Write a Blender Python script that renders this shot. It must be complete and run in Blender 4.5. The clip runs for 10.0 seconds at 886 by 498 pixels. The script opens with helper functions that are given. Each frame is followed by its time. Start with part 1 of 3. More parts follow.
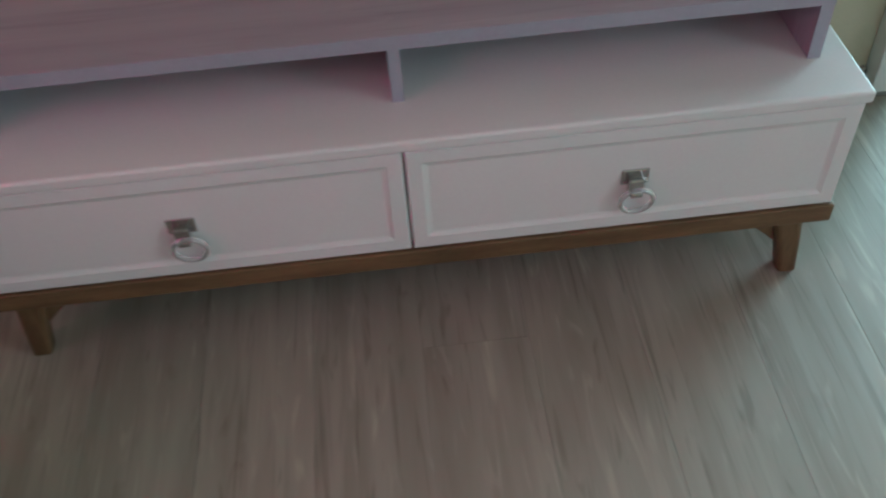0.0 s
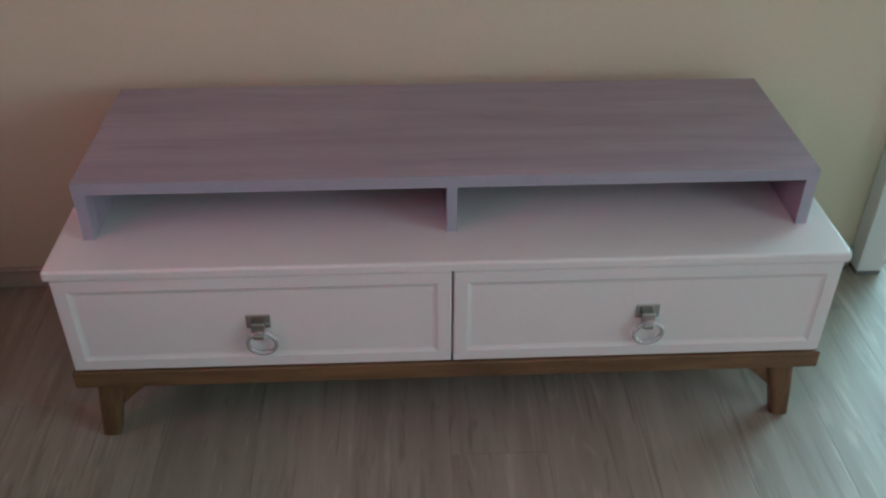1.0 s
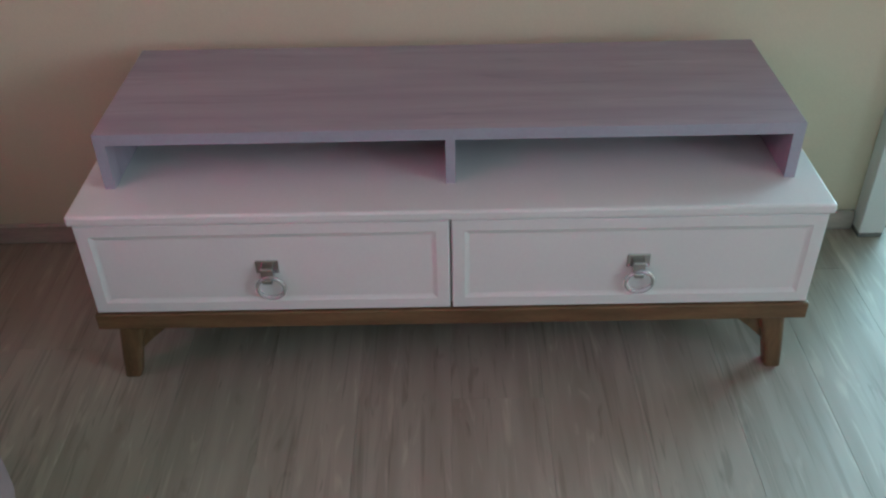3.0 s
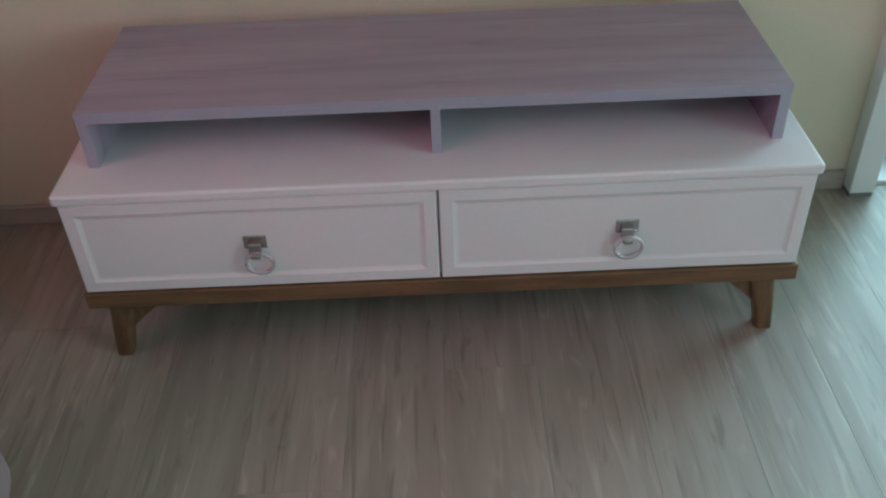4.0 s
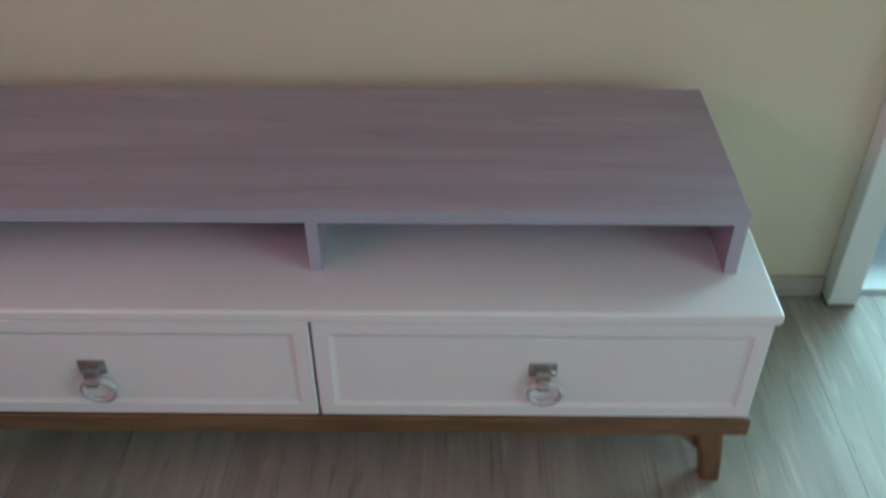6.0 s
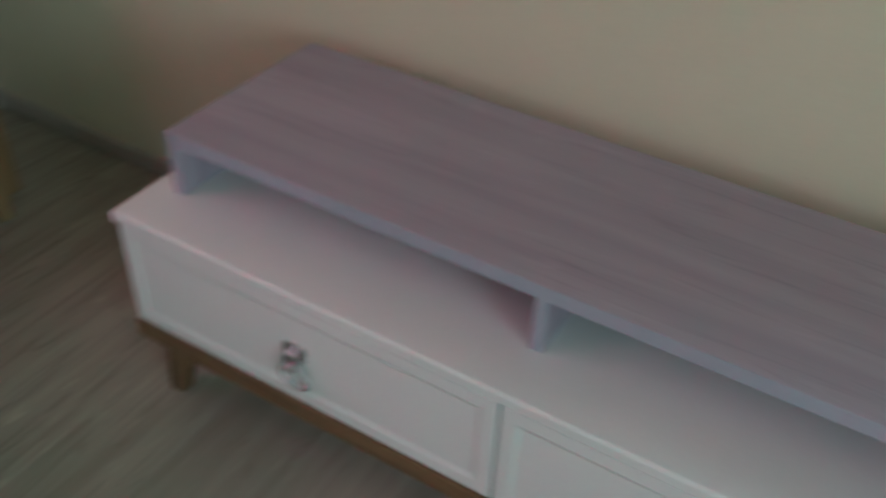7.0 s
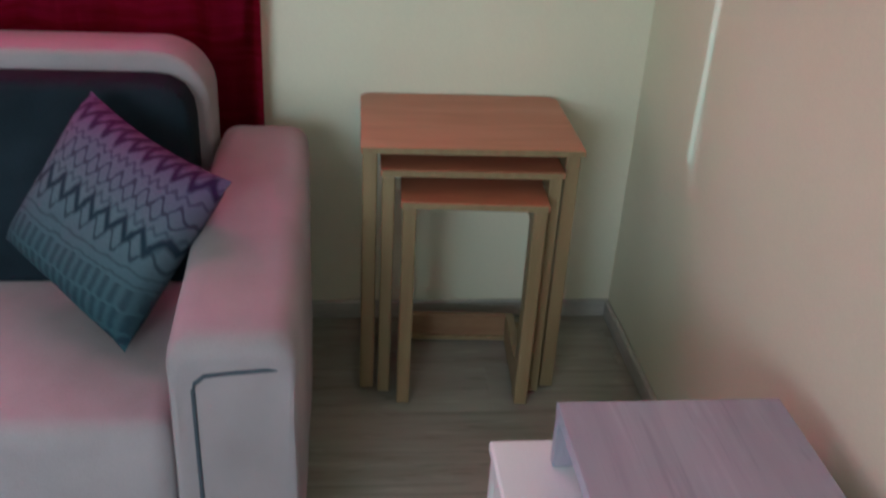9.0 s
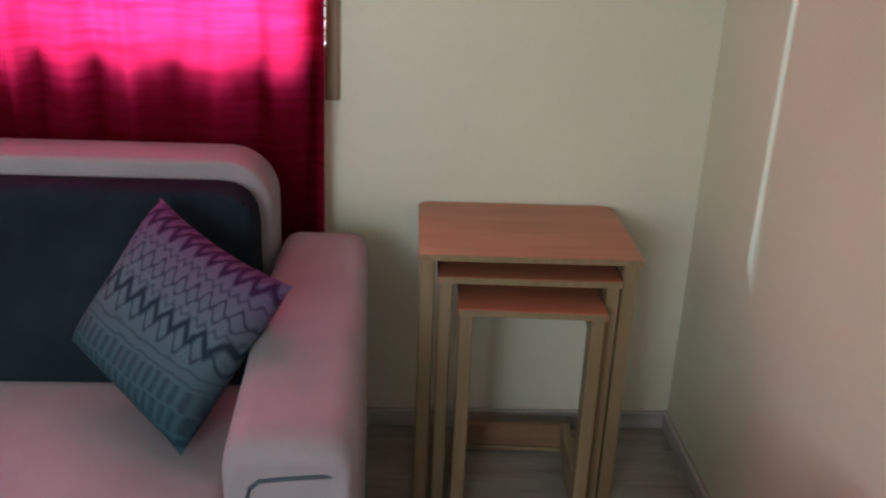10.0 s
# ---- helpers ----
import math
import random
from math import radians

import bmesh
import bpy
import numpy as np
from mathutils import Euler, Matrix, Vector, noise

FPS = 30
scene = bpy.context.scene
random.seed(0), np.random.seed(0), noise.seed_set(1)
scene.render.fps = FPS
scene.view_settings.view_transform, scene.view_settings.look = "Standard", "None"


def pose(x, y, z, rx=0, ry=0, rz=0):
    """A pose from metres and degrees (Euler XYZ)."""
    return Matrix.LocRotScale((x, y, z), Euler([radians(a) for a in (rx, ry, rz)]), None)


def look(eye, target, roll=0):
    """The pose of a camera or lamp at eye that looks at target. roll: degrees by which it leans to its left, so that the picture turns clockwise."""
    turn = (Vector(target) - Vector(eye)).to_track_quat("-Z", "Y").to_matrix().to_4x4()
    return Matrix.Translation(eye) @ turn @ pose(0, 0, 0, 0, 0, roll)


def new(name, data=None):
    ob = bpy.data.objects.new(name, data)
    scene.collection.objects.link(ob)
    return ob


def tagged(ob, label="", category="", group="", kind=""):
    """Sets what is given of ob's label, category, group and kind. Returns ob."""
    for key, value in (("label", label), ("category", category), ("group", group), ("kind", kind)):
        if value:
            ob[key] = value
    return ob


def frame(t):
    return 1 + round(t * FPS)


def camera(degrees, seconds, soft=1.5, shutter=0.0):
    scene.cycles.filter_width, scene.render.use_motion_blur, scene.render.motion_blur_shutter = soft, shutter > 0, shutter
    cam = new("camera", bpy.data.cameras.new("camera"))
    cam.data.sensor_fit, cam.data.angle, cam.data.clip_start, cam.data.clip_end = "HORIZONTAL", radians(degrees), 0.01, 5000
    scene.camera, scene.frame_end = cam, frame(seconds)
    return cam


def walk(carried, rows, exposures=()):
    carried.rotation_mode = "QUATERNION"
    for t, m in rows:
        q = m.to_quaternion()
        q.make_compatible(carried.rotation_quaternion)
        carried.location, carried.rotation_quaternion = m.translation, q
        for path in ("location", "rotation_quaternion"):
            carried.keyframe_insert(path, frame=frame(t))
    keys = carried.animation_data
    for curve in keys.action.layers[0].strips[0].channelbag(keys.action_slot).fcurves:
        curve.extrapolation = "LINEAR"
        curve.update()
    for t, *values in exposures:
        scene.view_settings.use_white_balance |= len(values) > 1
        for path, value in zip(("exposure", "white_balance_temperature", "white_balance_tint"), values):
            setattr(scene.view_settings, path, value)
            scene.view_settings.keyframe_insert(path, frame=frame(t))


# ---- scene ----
cam = camera(51.2, 10.0, soft=2.2, shutter=0.5)

PATH = [
    (0, (-0.001, -1.024, 1.3), (0.062, 0.268, -0.092), -4.29),
    (0.3, (-0.082, -1.136, 1.335), (0.006, 0.229, 0.017), -4.31),
    (0.5, (-0.097, -1.181, 1.361), (-0.013, 0.25, 0.113), -2.38),
    (1, (-0.076, -1.281, 1.376), (-0.005, 0.264, 0.272), 0.14),
    (1.5, (-0.035, -1.372, 1.363), (0.03, 0.191, 0.285), 1.14),
    (2, (-0.023, -1.394, 1.381), (0.008, 0.165, 0.295), 0.49),
    (3.5, (0.005, -1.389, 1.362), (-0.008, 0.125, 0.213), -1.84),
    (4, (0.012, -1.387, 1.363), (0.006, 0.108, 0.191), -2.59),
    (4.5, (0.018, -1.384, 1.367), (0.017, 0.097, 0.178), -2.39),
    (5, (0.049, -1.357, 1.368), (0.058, 0.112, 0.164), -2.83),
    (5.5, (0.114, -1.206, 1.344), (0.132, 0.262, 0.139), -2.82),
    (5.7, (0.151, -1.121, 1.355), (0.177, 0.356, 0.16), -1.44),
    (6.8, (0.328, -0.788, 1.339), (-0.164, 0.624, 0.167), 2.96),
    (7, (0.325, -0.749, 1.325), (-0.398, 0.537, 0.128), 2.91),
    (7.2, (0.293, -0.669, 1.337), (-0.674, 0.44, 0.133), 1.72),
    (7.4, (0.299, -0.612, 1.362), (-0.872, 0.401, 0.259), 3.07),
    (7.5, (0.28, -0.556, 1.374), (-0.96, 0.419, 0.315), 2.98),
    (7.6, (0.268, -0.499, 1.382), (-1.051, 0.416, 0.365), 2.85),
    (8, (0.324, -0.37, 1.427), (-1.173, 0.251, 0.435), 2.38),
    (8.4, (0.427, -0.269, 1.426), (-1.144, 0.054, 0.406), 4.96),
    (8.5, (0.445, -0.261, 1.432), (-1.138, 0.024, 0.42), 4.55),
    (9, (0.507, -0.251, 1.441), (-1.16, -0.042, 0.554), 3.36),
    (9.5, (0.502, -0.253, 1.442), (-1.232, -0.091, 0.682), 2.34),
    (10, (0.513, -0.263, 1.439), (-1.255, -0.162, 0.75), 2.42),
]
EXPOSURES = [(0.0, -0.28, 5650, -3), (2.0, -0.17, 5500, -3), (5.5, -0.11, 5400, -7), (7.0, -0.1, 5350, -16), (7.3, 0.10, 5100, -20), (7.6, 0.33, 4950, -22), (8.0, 0.37, 4900, -17), (8.5, 0.42, 4980, -10), (9.0, 0.46, 5250, -4), (10.0, 0.32, 5600, 3)]
walk(cam, [(t, look(e, g, r)) for t, e, g, r in PATH], EXPOSURES)

# ---- world, sun, daylight in the openings and two added fills ----
world = bpy.data.worlds.new("sky")
scene.world = world
world.use_nodes = True
wn = world.node_tree
sky = wn.nodes.new("ShaderNodeTexSky")
sky.sky_type = "NISHITA"
sky.sun_disc = False
sky.sun_elevation = radians(21)
SUN_WAY = Vector((0.36, 0.94, -0.385)).normalized()
sky.sun_rotation = math.atan2(-SUN_WAY.x, -SUN_WAY.y)
wn.links.new(sky.outputs[0], wn.nodes["Background"].inputs[0])
wn.nodes["Background"].inputs[1].default_value = 0.15

sun = new("sun", bpy.data.lights.new("sun", "SUN"))
sun.data.energy, sun.data.angle, sun.data.color = 1.5, radians(1.5), (0.66, 0.92, 1.0)
sun.matrix_world = look((0, 0, 8), Vector((0, 0, 8)) + SUN_WAY)


def opening_light(name, eye, target, w, h, watts, colour):
    ob = new(name, bpy.data.lights.new(name, "AREA"))
    ob.data.shape, ob.data.size, ob.data.size_y = "RECTANGLE", w, h
    ob.data.energy, ob.data.color = watts, colour
    ob.matrix_world = look(eye, target)
    return ob


opening_light("daylight_doorway", (1.535, 0.60, 1.1), (1.535, -1.0, 1.0), 0.86, 1.98, 34, (0.72, 0.98, 1.0)).data.spread = radians(150)
opening_light("daylight_window", (-1.975, -1.18, 1.60), (0, -1.0, 0.35), 1.5, 1.0, 80, (1.0, 0.97, 1.0)).data.spread = radians(100)
# South and east lamps are added fills; no window is known on those sides.
opening_light("fill_south", (1.35, -3.30, 1.55), (1.2, 0, 1.1), 1.5, 1.2, 1.5, (0.95, 0.98, 1.0))
opening_light("fill_east", (2.70, -1.7, 1.55), (0, -1.6, 1.2), 1.4, 1.2, 19, (0.95, 0.99, 1.0)).data.spread = radians(110)


# ---- materials ----
def mat(name, colour, rough=0.5, metal=0.0, var=0.06, scale=6.0, fine=120.0, bump=0.05, stretch=(1, 1, 1), dark=None, sheen=0.0, spec=0.5, swirl=0.0):
    """Principled material with colour variation at two scales, and a fine relief."""
    m = bpy.data.materials.new(name)
    m.use_nodes = True
    n, l = m.node_tree.nodes, m.node_tree.links
    b = n["Principled BSDF"]
    co = n.new("ShaderNodeTexCoord")
    mp = n.new("ShaderNodeMapping")
    mp.inputs["Scale"].default_value = stretch
    l.new(co.outputs["Object"], mp.inputs[0])
    big, small = n.new("ShaderNodeTexNoise"), n.new("ShaderNodeTexNoise")
    big.inputs["Scale"].default_value, big.inputs["Detail"].default_value = scale, 5
    small.inputs["Scale"].default_value, small.inputs["Detail"].default_value = fine, 4
    for t in (big, small):
        l.new(mp.outputs[0], t.inputs["Vector"])
    add = n.new("ShaderNodeMath")
    add.operation = "ADD"
    l.new(big.outputs["Fac"], add.inputs[0])
    half = n.new("ShaderNodeMath")
    half.operation = "MULTIPLY_ADD"
    half.inputs[1].default_value, half.inputs[2].default_value = 0.5, -0.25
    l.new(small.outputs["Fac"], half.inputs[0])
    l.new(half.outputs[0], add.inputs[1])
    last = add.outputs[0]
    ramp = n.new("ShaderNodeValToRGB")
    c0 = dark or tuple(max(0, c * (1 - 2.2 * var)) for c in colour)
    c1 = colour if dark else tuple(min(1, c * (1 + 1.2 * var)) for c in colour)
    ramp.color_ramp.elements[0].position, ramp.color_ramp.elements[1].position = 0.3, 0.7
    ramp.color_ramp.elements[0].color, ramp.color_ramp.elements[1].color = (*c0, 1), (*c1, 1)
    l.new(last, ramp.inputs[0])
    l.new(ramp.outputs[0], b.inputs["Base Color"])
    b.inputs["Roughness"].default_value, b.inputs["Metallic"].default_value = rough, metal
    b.inputs["Sheen Weight"].default_value = sheen
    b.inputs["Specular IOR Level"].default_value = spec
    big.inputs["Distortion"].default_value = swirl
    if bump:
        bp = n.new("ShaderNodeBump")
        bp.inputs["Strength"].default_value, bp.inputs["Distance"].default_value = bump, 0.002
        l.new(small.outputs["Fac"], bp.inputs["Height"])
        l.new(bp.outputs[0], b.inputs["Normal"])
    return m


WALL = mat("wall_paint", (0.72, 0.655, 0.505), 0.55, var=0.03, scale=1.6, fine=260, bump=0.12)
CEIL = mat("ceiling_paint", (0.62, 0.59, 0.50), 0.8, var=0.02, scale=1.5, fine=200, bump=0.1)
SKIRT = mat("skirting_laminate", (0.45, 0.40, 0.36), 0.42, var=0.12, scale=4, fine=60, bump=0.03, stretch=(1, 1, 6))
SUB = mat("plank_joint", (0.24, 0.21, 0.175), 0.8, var=0.1)
WHITE = mat("white_lacquer", (0.74, 0.725, 0.725), 0.36, var=0.015, scale=3, fine=150, bump=0.02)
EDGE = mat("pale_edge_band", (0.36, 0.355, 0.425), 0.45, var=0.04, scale=5, bump=0.02)
WALNUT = mat("walnut_stain", (0.20, 0.115, 0.055), 0.45, var=0.2, scale=5, fine=60, bump=0.06, stretch=(1, 8, 8), dark=(0.10, 0.055, 0.026))
LEGWOOD = mat("walnut_stain_leg", (0.20, 0.115, 0.055), 0.45, var=0.2, scale=5, fine=60, bump=0.06, stretch=(8, 8, 1), dark=(0.10, 0.055, 0.026))
CHROME = mat("chrome", (0.52, 0.49, 0.50), 0.16, 1.0, var=0.04, scale=30, bump=0.0)
ALDERLEG = mat("alder_table_leg", (0.285, 0.195, 0.10), 0.4, var=0.12, scale=4, fine=50, bump=0.05, stretch=(9, 9, 0.8), dark=(0.225, 0.145, 0.07))
# Darker copy of the table wood: shade under the tables put into colour.
ALDERSHADE = mat("alder_rail_in_shade", (0.30, 0.16, 0.085), 0.45, var=0.15, scale=4, fine=50, bump=0.05, stretch=(9, 0.8, 9), swirl=0.8, dark=(0.20, 0.10, 0.05))
FABRIC = mat("pink_velour", (0.318, 0.248, 0.258), 0.9, var=0.07, scale=5, fine=500, bump=0.3, sheen=0.12, spec=0.12)
NAVY = mat("charcoal_velour", (0.014, 0.019, 0.026), 0.9, var=0.2, scale=5, fine=500, bump=0.3, spec=0.1)
PIPING = mat("dark_piping", (0.05, 0.055, 0.07), 0.7, var=0.1)
PVC = mat("white_door_frame", (0.80, 0.82, 0.83), 0.3, var=0.015, scale=4, bump=0.02)
BROWNPVC = mat("brown_window_frame", (0.26, 0.15, 0.07), 0.4, var=0.15, scale=8, bump=0.04, stretch=(6, 6, 1))
FOOT = mat("dark_sofa_foot", (0.06, 0.04, 0.03), 0.5, var=0.1)
GAPGREY = mat("grey_gap_shade", (0.22, 0.22, 0.22), 0.5, var=0.1)
TILE = mat("pale_balcony_tile", (0.72, 0.72, 0.70), 0.4, var=0.04, scale=3, bump=0.03)
PLASTER = mat("pale_render", (0.8, 0.8, 0.77), 0.8, var=0.05, scale=2, bump=0.1)


def veined(name, light, dark, along, across, rough, vein=0.72, pale=1.16, bump=0.03):
    """Wood-look laminate: broad bands along the board, darker veins and short paler flecks, another cut for each board."""
    m = bpy.data.materials.new(name)
    m.use_nodes = True
    n, l = m.node_tree.nodes, m.node_tree.links
    b = n["Principled BSDF"]
    co, info = n.new("ShaderNodeTexCoord"), n.new("ShaderNodeObjectInfo")
    far = n.new("ShaderNodeVectorMath")
    far.operation = "SCALE"
    far.inputs[0].default_value = (31.0, 47.0, 13.0)
    l.new(info.outputs["Random"], far.inputs["Scale"])
    at = n.new("ShaderNodeVectorMath")
    l.new(co.outputs["Object"], at.inputs[0])
    l.new(far.outputs[0], at.inputs[1])

    def noise_at(su, sv, detail, swirl):
        mp, t = n.new("ShaderNodeMapping"), n.new("ShaderNodeTexNoise")
        mp.inputs["Scale"].default_value = (su, sv, 6.0)
        l.new(at.outputs[0], mp.inputs[0])
        l.new(mp.outputs[0], t.inputs["Vector"])
        t.inputs["Scale"].default_value, t.inputs["Detail"].default_value, t.inputs["Distortion"].default_value = 1.0, detail, swirl
        return t.outputs["Fac"]

    def span(value, lo, hi, a, c):
        r = n.new("ShaderNodeMapRange")
        for key, v in (("From Min", lo), ("From Max", hi), ("To Min", a), ("To Max", c)):
            r.inputs[key].default_value = v
        l.new(value, r.inputs["Value"])
        return r.outputs[0]

    def times(a, c):
        x = n.new("ShaderNodeMath")
        x.operation = "MULTIPLY"
        l.new(a, x.inputs[0])
        l.new(c, x.inputs[1])
        return x.outputs[0]
    u, v = across, along
    broad = noise_at(16 * u + 1.6 * v, 16 * v + 1.6 * u, 3, 0.5)
    fleck = noise_at(34 * u + 4.0 * v, 34 * v + 4.0 * u, 2, 1.6)
    line = noise_at(70 * u + 2.6 * v, 70 * v + 2.6 * u, 3, 0.9)
    ramp = n.new("ShaderNodeValToRGB")
    ramp.color_ramp.elements[0].position, ramp.color_ramp.elements[1].position = 0.32, 0.68
    ramp.color_ramp.elements[0].color, ramp.color_ramp.elements[1].color = (*dark, 1), (*light, 1)
    l.new(broad, ramp.inputs[0])
    shade = times(times(span(line, 0.58, 0.74, 1.0, vein), span(fleck, 0.30, 0.40, pale, 1.0)), times(span(fleck, 0.62, 0.72, 1.0, vein + 0.06), span(info.outputs["Random"], 0.0, 1.0, 0.94, 1.05)))
    hue = n.new("ShaderNodeHueSaturation")
    l.new(ramp.outputs[0], hue.inputs["Color"])
    l.new(shade, hue.inputs["Value"])
    l.new(hue.outputs[0], b.inputs["Base Color"])
    l.new(span(broad, 0.3, 0.7, rough + 0.05, rough - 0.05), b.inputs["Roughness"])
    bp = n.new("ShaderNodeBump")
    bp.inputs["Strength"].default_value, bp.inputs["Distance"].default_value = bump, 0.002
    l.new(line, bp.inputs["Height"])
    l.new(bp.outputs[0], b.inputs["Normal"])
    return m


PLANK = veined("laminate_plank", (0.37, 0.328, 0.276), (0.268, 0.234, 0.194), 0, 1, 0.42, 0.68, 1.22)
# Redder than the legs: pink curtain light on the tops is in this colour.
ALDER = veined("alder_table_top", (0.485, 0.182, 0.102), (0.395, 0.14, 0.076), 0, 1, 0.36, 0.86, 1.07)
GREYOAK = veined("grey_oak_laminate", (0.385, 0.335, 0.40), (0.32, 0.275, 0.335), 1, 0, 0.42, 0.84, 1.08)


def acrylic():
    m = mat("clear_acrylic", (0.86, 0.86, 0.90), 0.12, var=0.02, scale=20, bump=0.0)
    m.node_tree.nodes["Principled BSDF"].inputs["Transmission Weight"].default_value = 0.8
    return m


def glass():
    m = bpy.data.materials.new("window_glass")
    m.use_nodes = True
    b = m.node_tree.nodes["Principled BSDF"]
    b.inputs["Transmission Weight"].default_value, b.inputs["Roughness"].default_value, b.inputs["IOR"].default_value = 1.0, 0.02, 1.45
    return m


def curtain_cloth():
    m = bpy.data.materials.new("crimson_curtain")
    m.use_nodes = True
    n, l = m.node_tree.nodes, m.node_tree.links
    n.remove(n["Principled BSDF"])
    co, noi = n.new("ShaderNodeTexCoord"), n.new("ShaderNodeTexNoise")
    mp = n.new("ShaderNodeMapping")
    mp.inputs["Scale"].default_value = (5, 5, 75)
    noi.inputs["Scale"].default_value = 1.0
    l.new(co.outputs["Object"], mp.inputs[0])
    l.new(mp.outputs[0], noi.inputs["Vector"])
    ramp = n.new("ShaderNodeValToRGB")
    ramp.color_ramp.elements[0].color, ramp.color_ramp.elements[1].color = (0.032, 0.0008, 0.002, 1), (0.044, 0.001, 0.003, 1)
    l.new(noi.outputs["Fac"], ramp.inputs[0])
    dif, tra, mix = n.new("ShaderNodeBsdfDiffuse"), n.new("ShaderNodeBsdfTranslucent"), n.new("ShaderNodeMixShader")
    l.new(ramp.outputs[0], dif.inputs[0])
    glow = n.new("ShaderNodeValToRGB")
    glow.color_ramp.elements[0].position, glow.color_ramp.elements[1].position = 0.35, 0.65
    glow.color_ramp.elements[0].color, glow.color_ramp.elements[1].color = (0.54, 0.009, 0.06, 1), (0.70, 0.018, 0.11, 1)
    l.new(noi.outputs["Fac"], glow.inputs[0])
    l.new(glow.outputs[0], tra.inputs[0])
    mix.inputs[0].default_value = 0.34
    l.new(dif.outputs[0], mix.inputs[1])
    l.new(tra.outputs[0], mix.inputs[2])
    sheer, veil = n.new("ShaderNodeBsdfTransparent"), n.new("ShaderNodeMixShader")
    sheer.inputs[0].default_value = (1.0, 0.06, 0.50, 1)
    veil.inputs[0].default_value = 0.035
    l.new(mix.outputs[0], veil.inputs[1])
    l.new(sheer.outputs[0], veil.inputs[2])
    l.new(veil.outputs[0], n["Material Output"].inputs[0])
    return m


def zigzag_cloth():
    """Woven cushion cover: rows of dark waves on pale cloth, plum at the top, teal below."""
    m = bpy.data.materials.new("zigzag_weave")
    m.use_nodes = True
    n, l = m.node_tree.nodes, m.node_tree.links
    b = n["Principled BSDF"]
    b.inputs["Roughness"].default_value = 0.9
    b.inputs["Specular IOR Level"].default_value = 0.12
    co, sep = n.new("ShaderNodeTexCoord"), n.new("ShaderNodeSeparateXYZ")
    l.new(co.outputs["Object"], sep.inputs[0])

    def op(kind, a, c=None, d=None):
        x = n.new("ShaderNodeMath")
        x.operation = kind
        for i, v in enumerate((a, c, d)):
            if v is None:
                continue
            if isinstance(v, (int, float)):
                x.inputs[i].default_value = v
            else:
                l.new(v, x.inputs[i])
        return x.outputs[0]
    u, v = sep.outputs["X"], sep.outputs["Y"]
    noi = n.new("ShaderNodeTexNoise")
    noi.inputs["Scale"].default_value, noi.inputs["Detail"].default_value = 34.0, 4.0
    l.new(co.outputs["Object"], noi.inputs["Vector"])
    jit = op("SUBTRACT", noi.outputs["Fac"], 0.5)
    f = op("ADD", op("MULTIPLY_ADD", v, -1 / 0.385, 0.5), op("MULTIPLY", jit, 0.055))   # 0 at the upper edge, 1 at the lower
    uj = op("ADD", u, op("MULTIPLY", jit, 0.008))

    def sine(period, shift=0.0):
        return op("SINE", op("MULTIPLY_ADD", uj, 2 * math.pi / period, shift))

    def peak(period, shift=0.0):
        return op("MULTIPLY_ADD", op("PINGPONG", op("ADD", uj, shift), period / 2), 4 / period, -1.0)

    def thread_line(centre, wave, amp, half, weight):
        """A woven line at a height, bent by a wave: weight inside, 0 outside, with a soft edge."""
        off = op("ABSOLUTE", op("SUBTRACT", op("SUBTRACT", f, centre), op("MULTIPLY", wave, amp)))
        r = n.new("ShaderNodeMapRange")
        r.inputs["From Min"].default_value, r.inputs["From Max"].default_value = half * 0.45, half * 1.45
        r.inputs["To Min"].default_value, r.inputs["To Max"].default_value = weight, 0.0
        l.new(off, r.inputs["Value"])
        return r.outputs[0]

    def within(lo, hi):
        return op("MULTIPLY", op("GREATER_THAN", f, lo), op("LESS_THAN", f, hi))
    rows = [thread_line(0.085, sine(0.036), 0.036, 0.030, 1.0),
            thread_line(0.055, sine(0.036, 2.2), 0.030, 0.010, 0.6),
            thread_line(0.185, sine(0.020), 0.012, 0.010, 0.55),
            thread_line(0.262, sine(0.033), 0.034, 0.012, 0.75),
            thread_line(0.315, sine(0.033, 2.6), 0.028, 0.011, 0.65),
            thread_line(0.455, peak(0.041), 0.050, 0.032, 0.95),
            thread_line(0.525, sine(0.041, 0.4), 0.040, 0.014, 0.7),
            thread_line(0.385, sine(0.0205, 0.9), 0.016, 0.012, 0.5),
            thread_line(0.610, sine(0.05), 0.003, 0.008, 0.4), thread_line(0.665, sine(0.07), 0.003, 0.007, 0.4),
            op("MULTIPLY", within(0.69, 0.80), op("MULTIPLY_ADD", sine(0.021), 0.26, 0.30)),
            op("MULTIPLY", within(0.815, 0.91), op("MULTIPLY_ADD", sine(0.021, 2.0), 0.26, 0.32)),
            thread_line(0.955, sine(0.03), 0.012, 0.020, 0.8)]
    total = rows[0]
    for r in rows[1:]:
        total = op("MAXIMUM", total, r)
    grad = n.new("ShaderNodeValToRGB")
    g = grad.color_ramp
    g.elements[0].position, g.elements[1].position = 0.05, 0.95
    g.elements[0].color, g.elements[1].color = (0.11, 0.064, 0.13, 1), (0.030, 0.06, 0.072, 1)
    mid = g.elements.new(0.42)
    mid.color = (0.094, 0.112, 0.136, 1)
    dk = n.new("ShaderNodeValToRGB")
    d = dk.color_ramp
    d.elements[0].position, d.elements[1].position = 0.10, 0.45
    d.elements[0].color, d.elements[1].color = (0.032, 0.009, 0.04, 1), (0.012, 0.02, 0.032, 1)
    l.new(f, grad.inputs[0])
    l.new(f, dk.inputs[0])
    mix = n.new("ShaderNodeMix")
    mix.data_type = "RGBA"
    l.new(total, mix.inputs["Factor"])
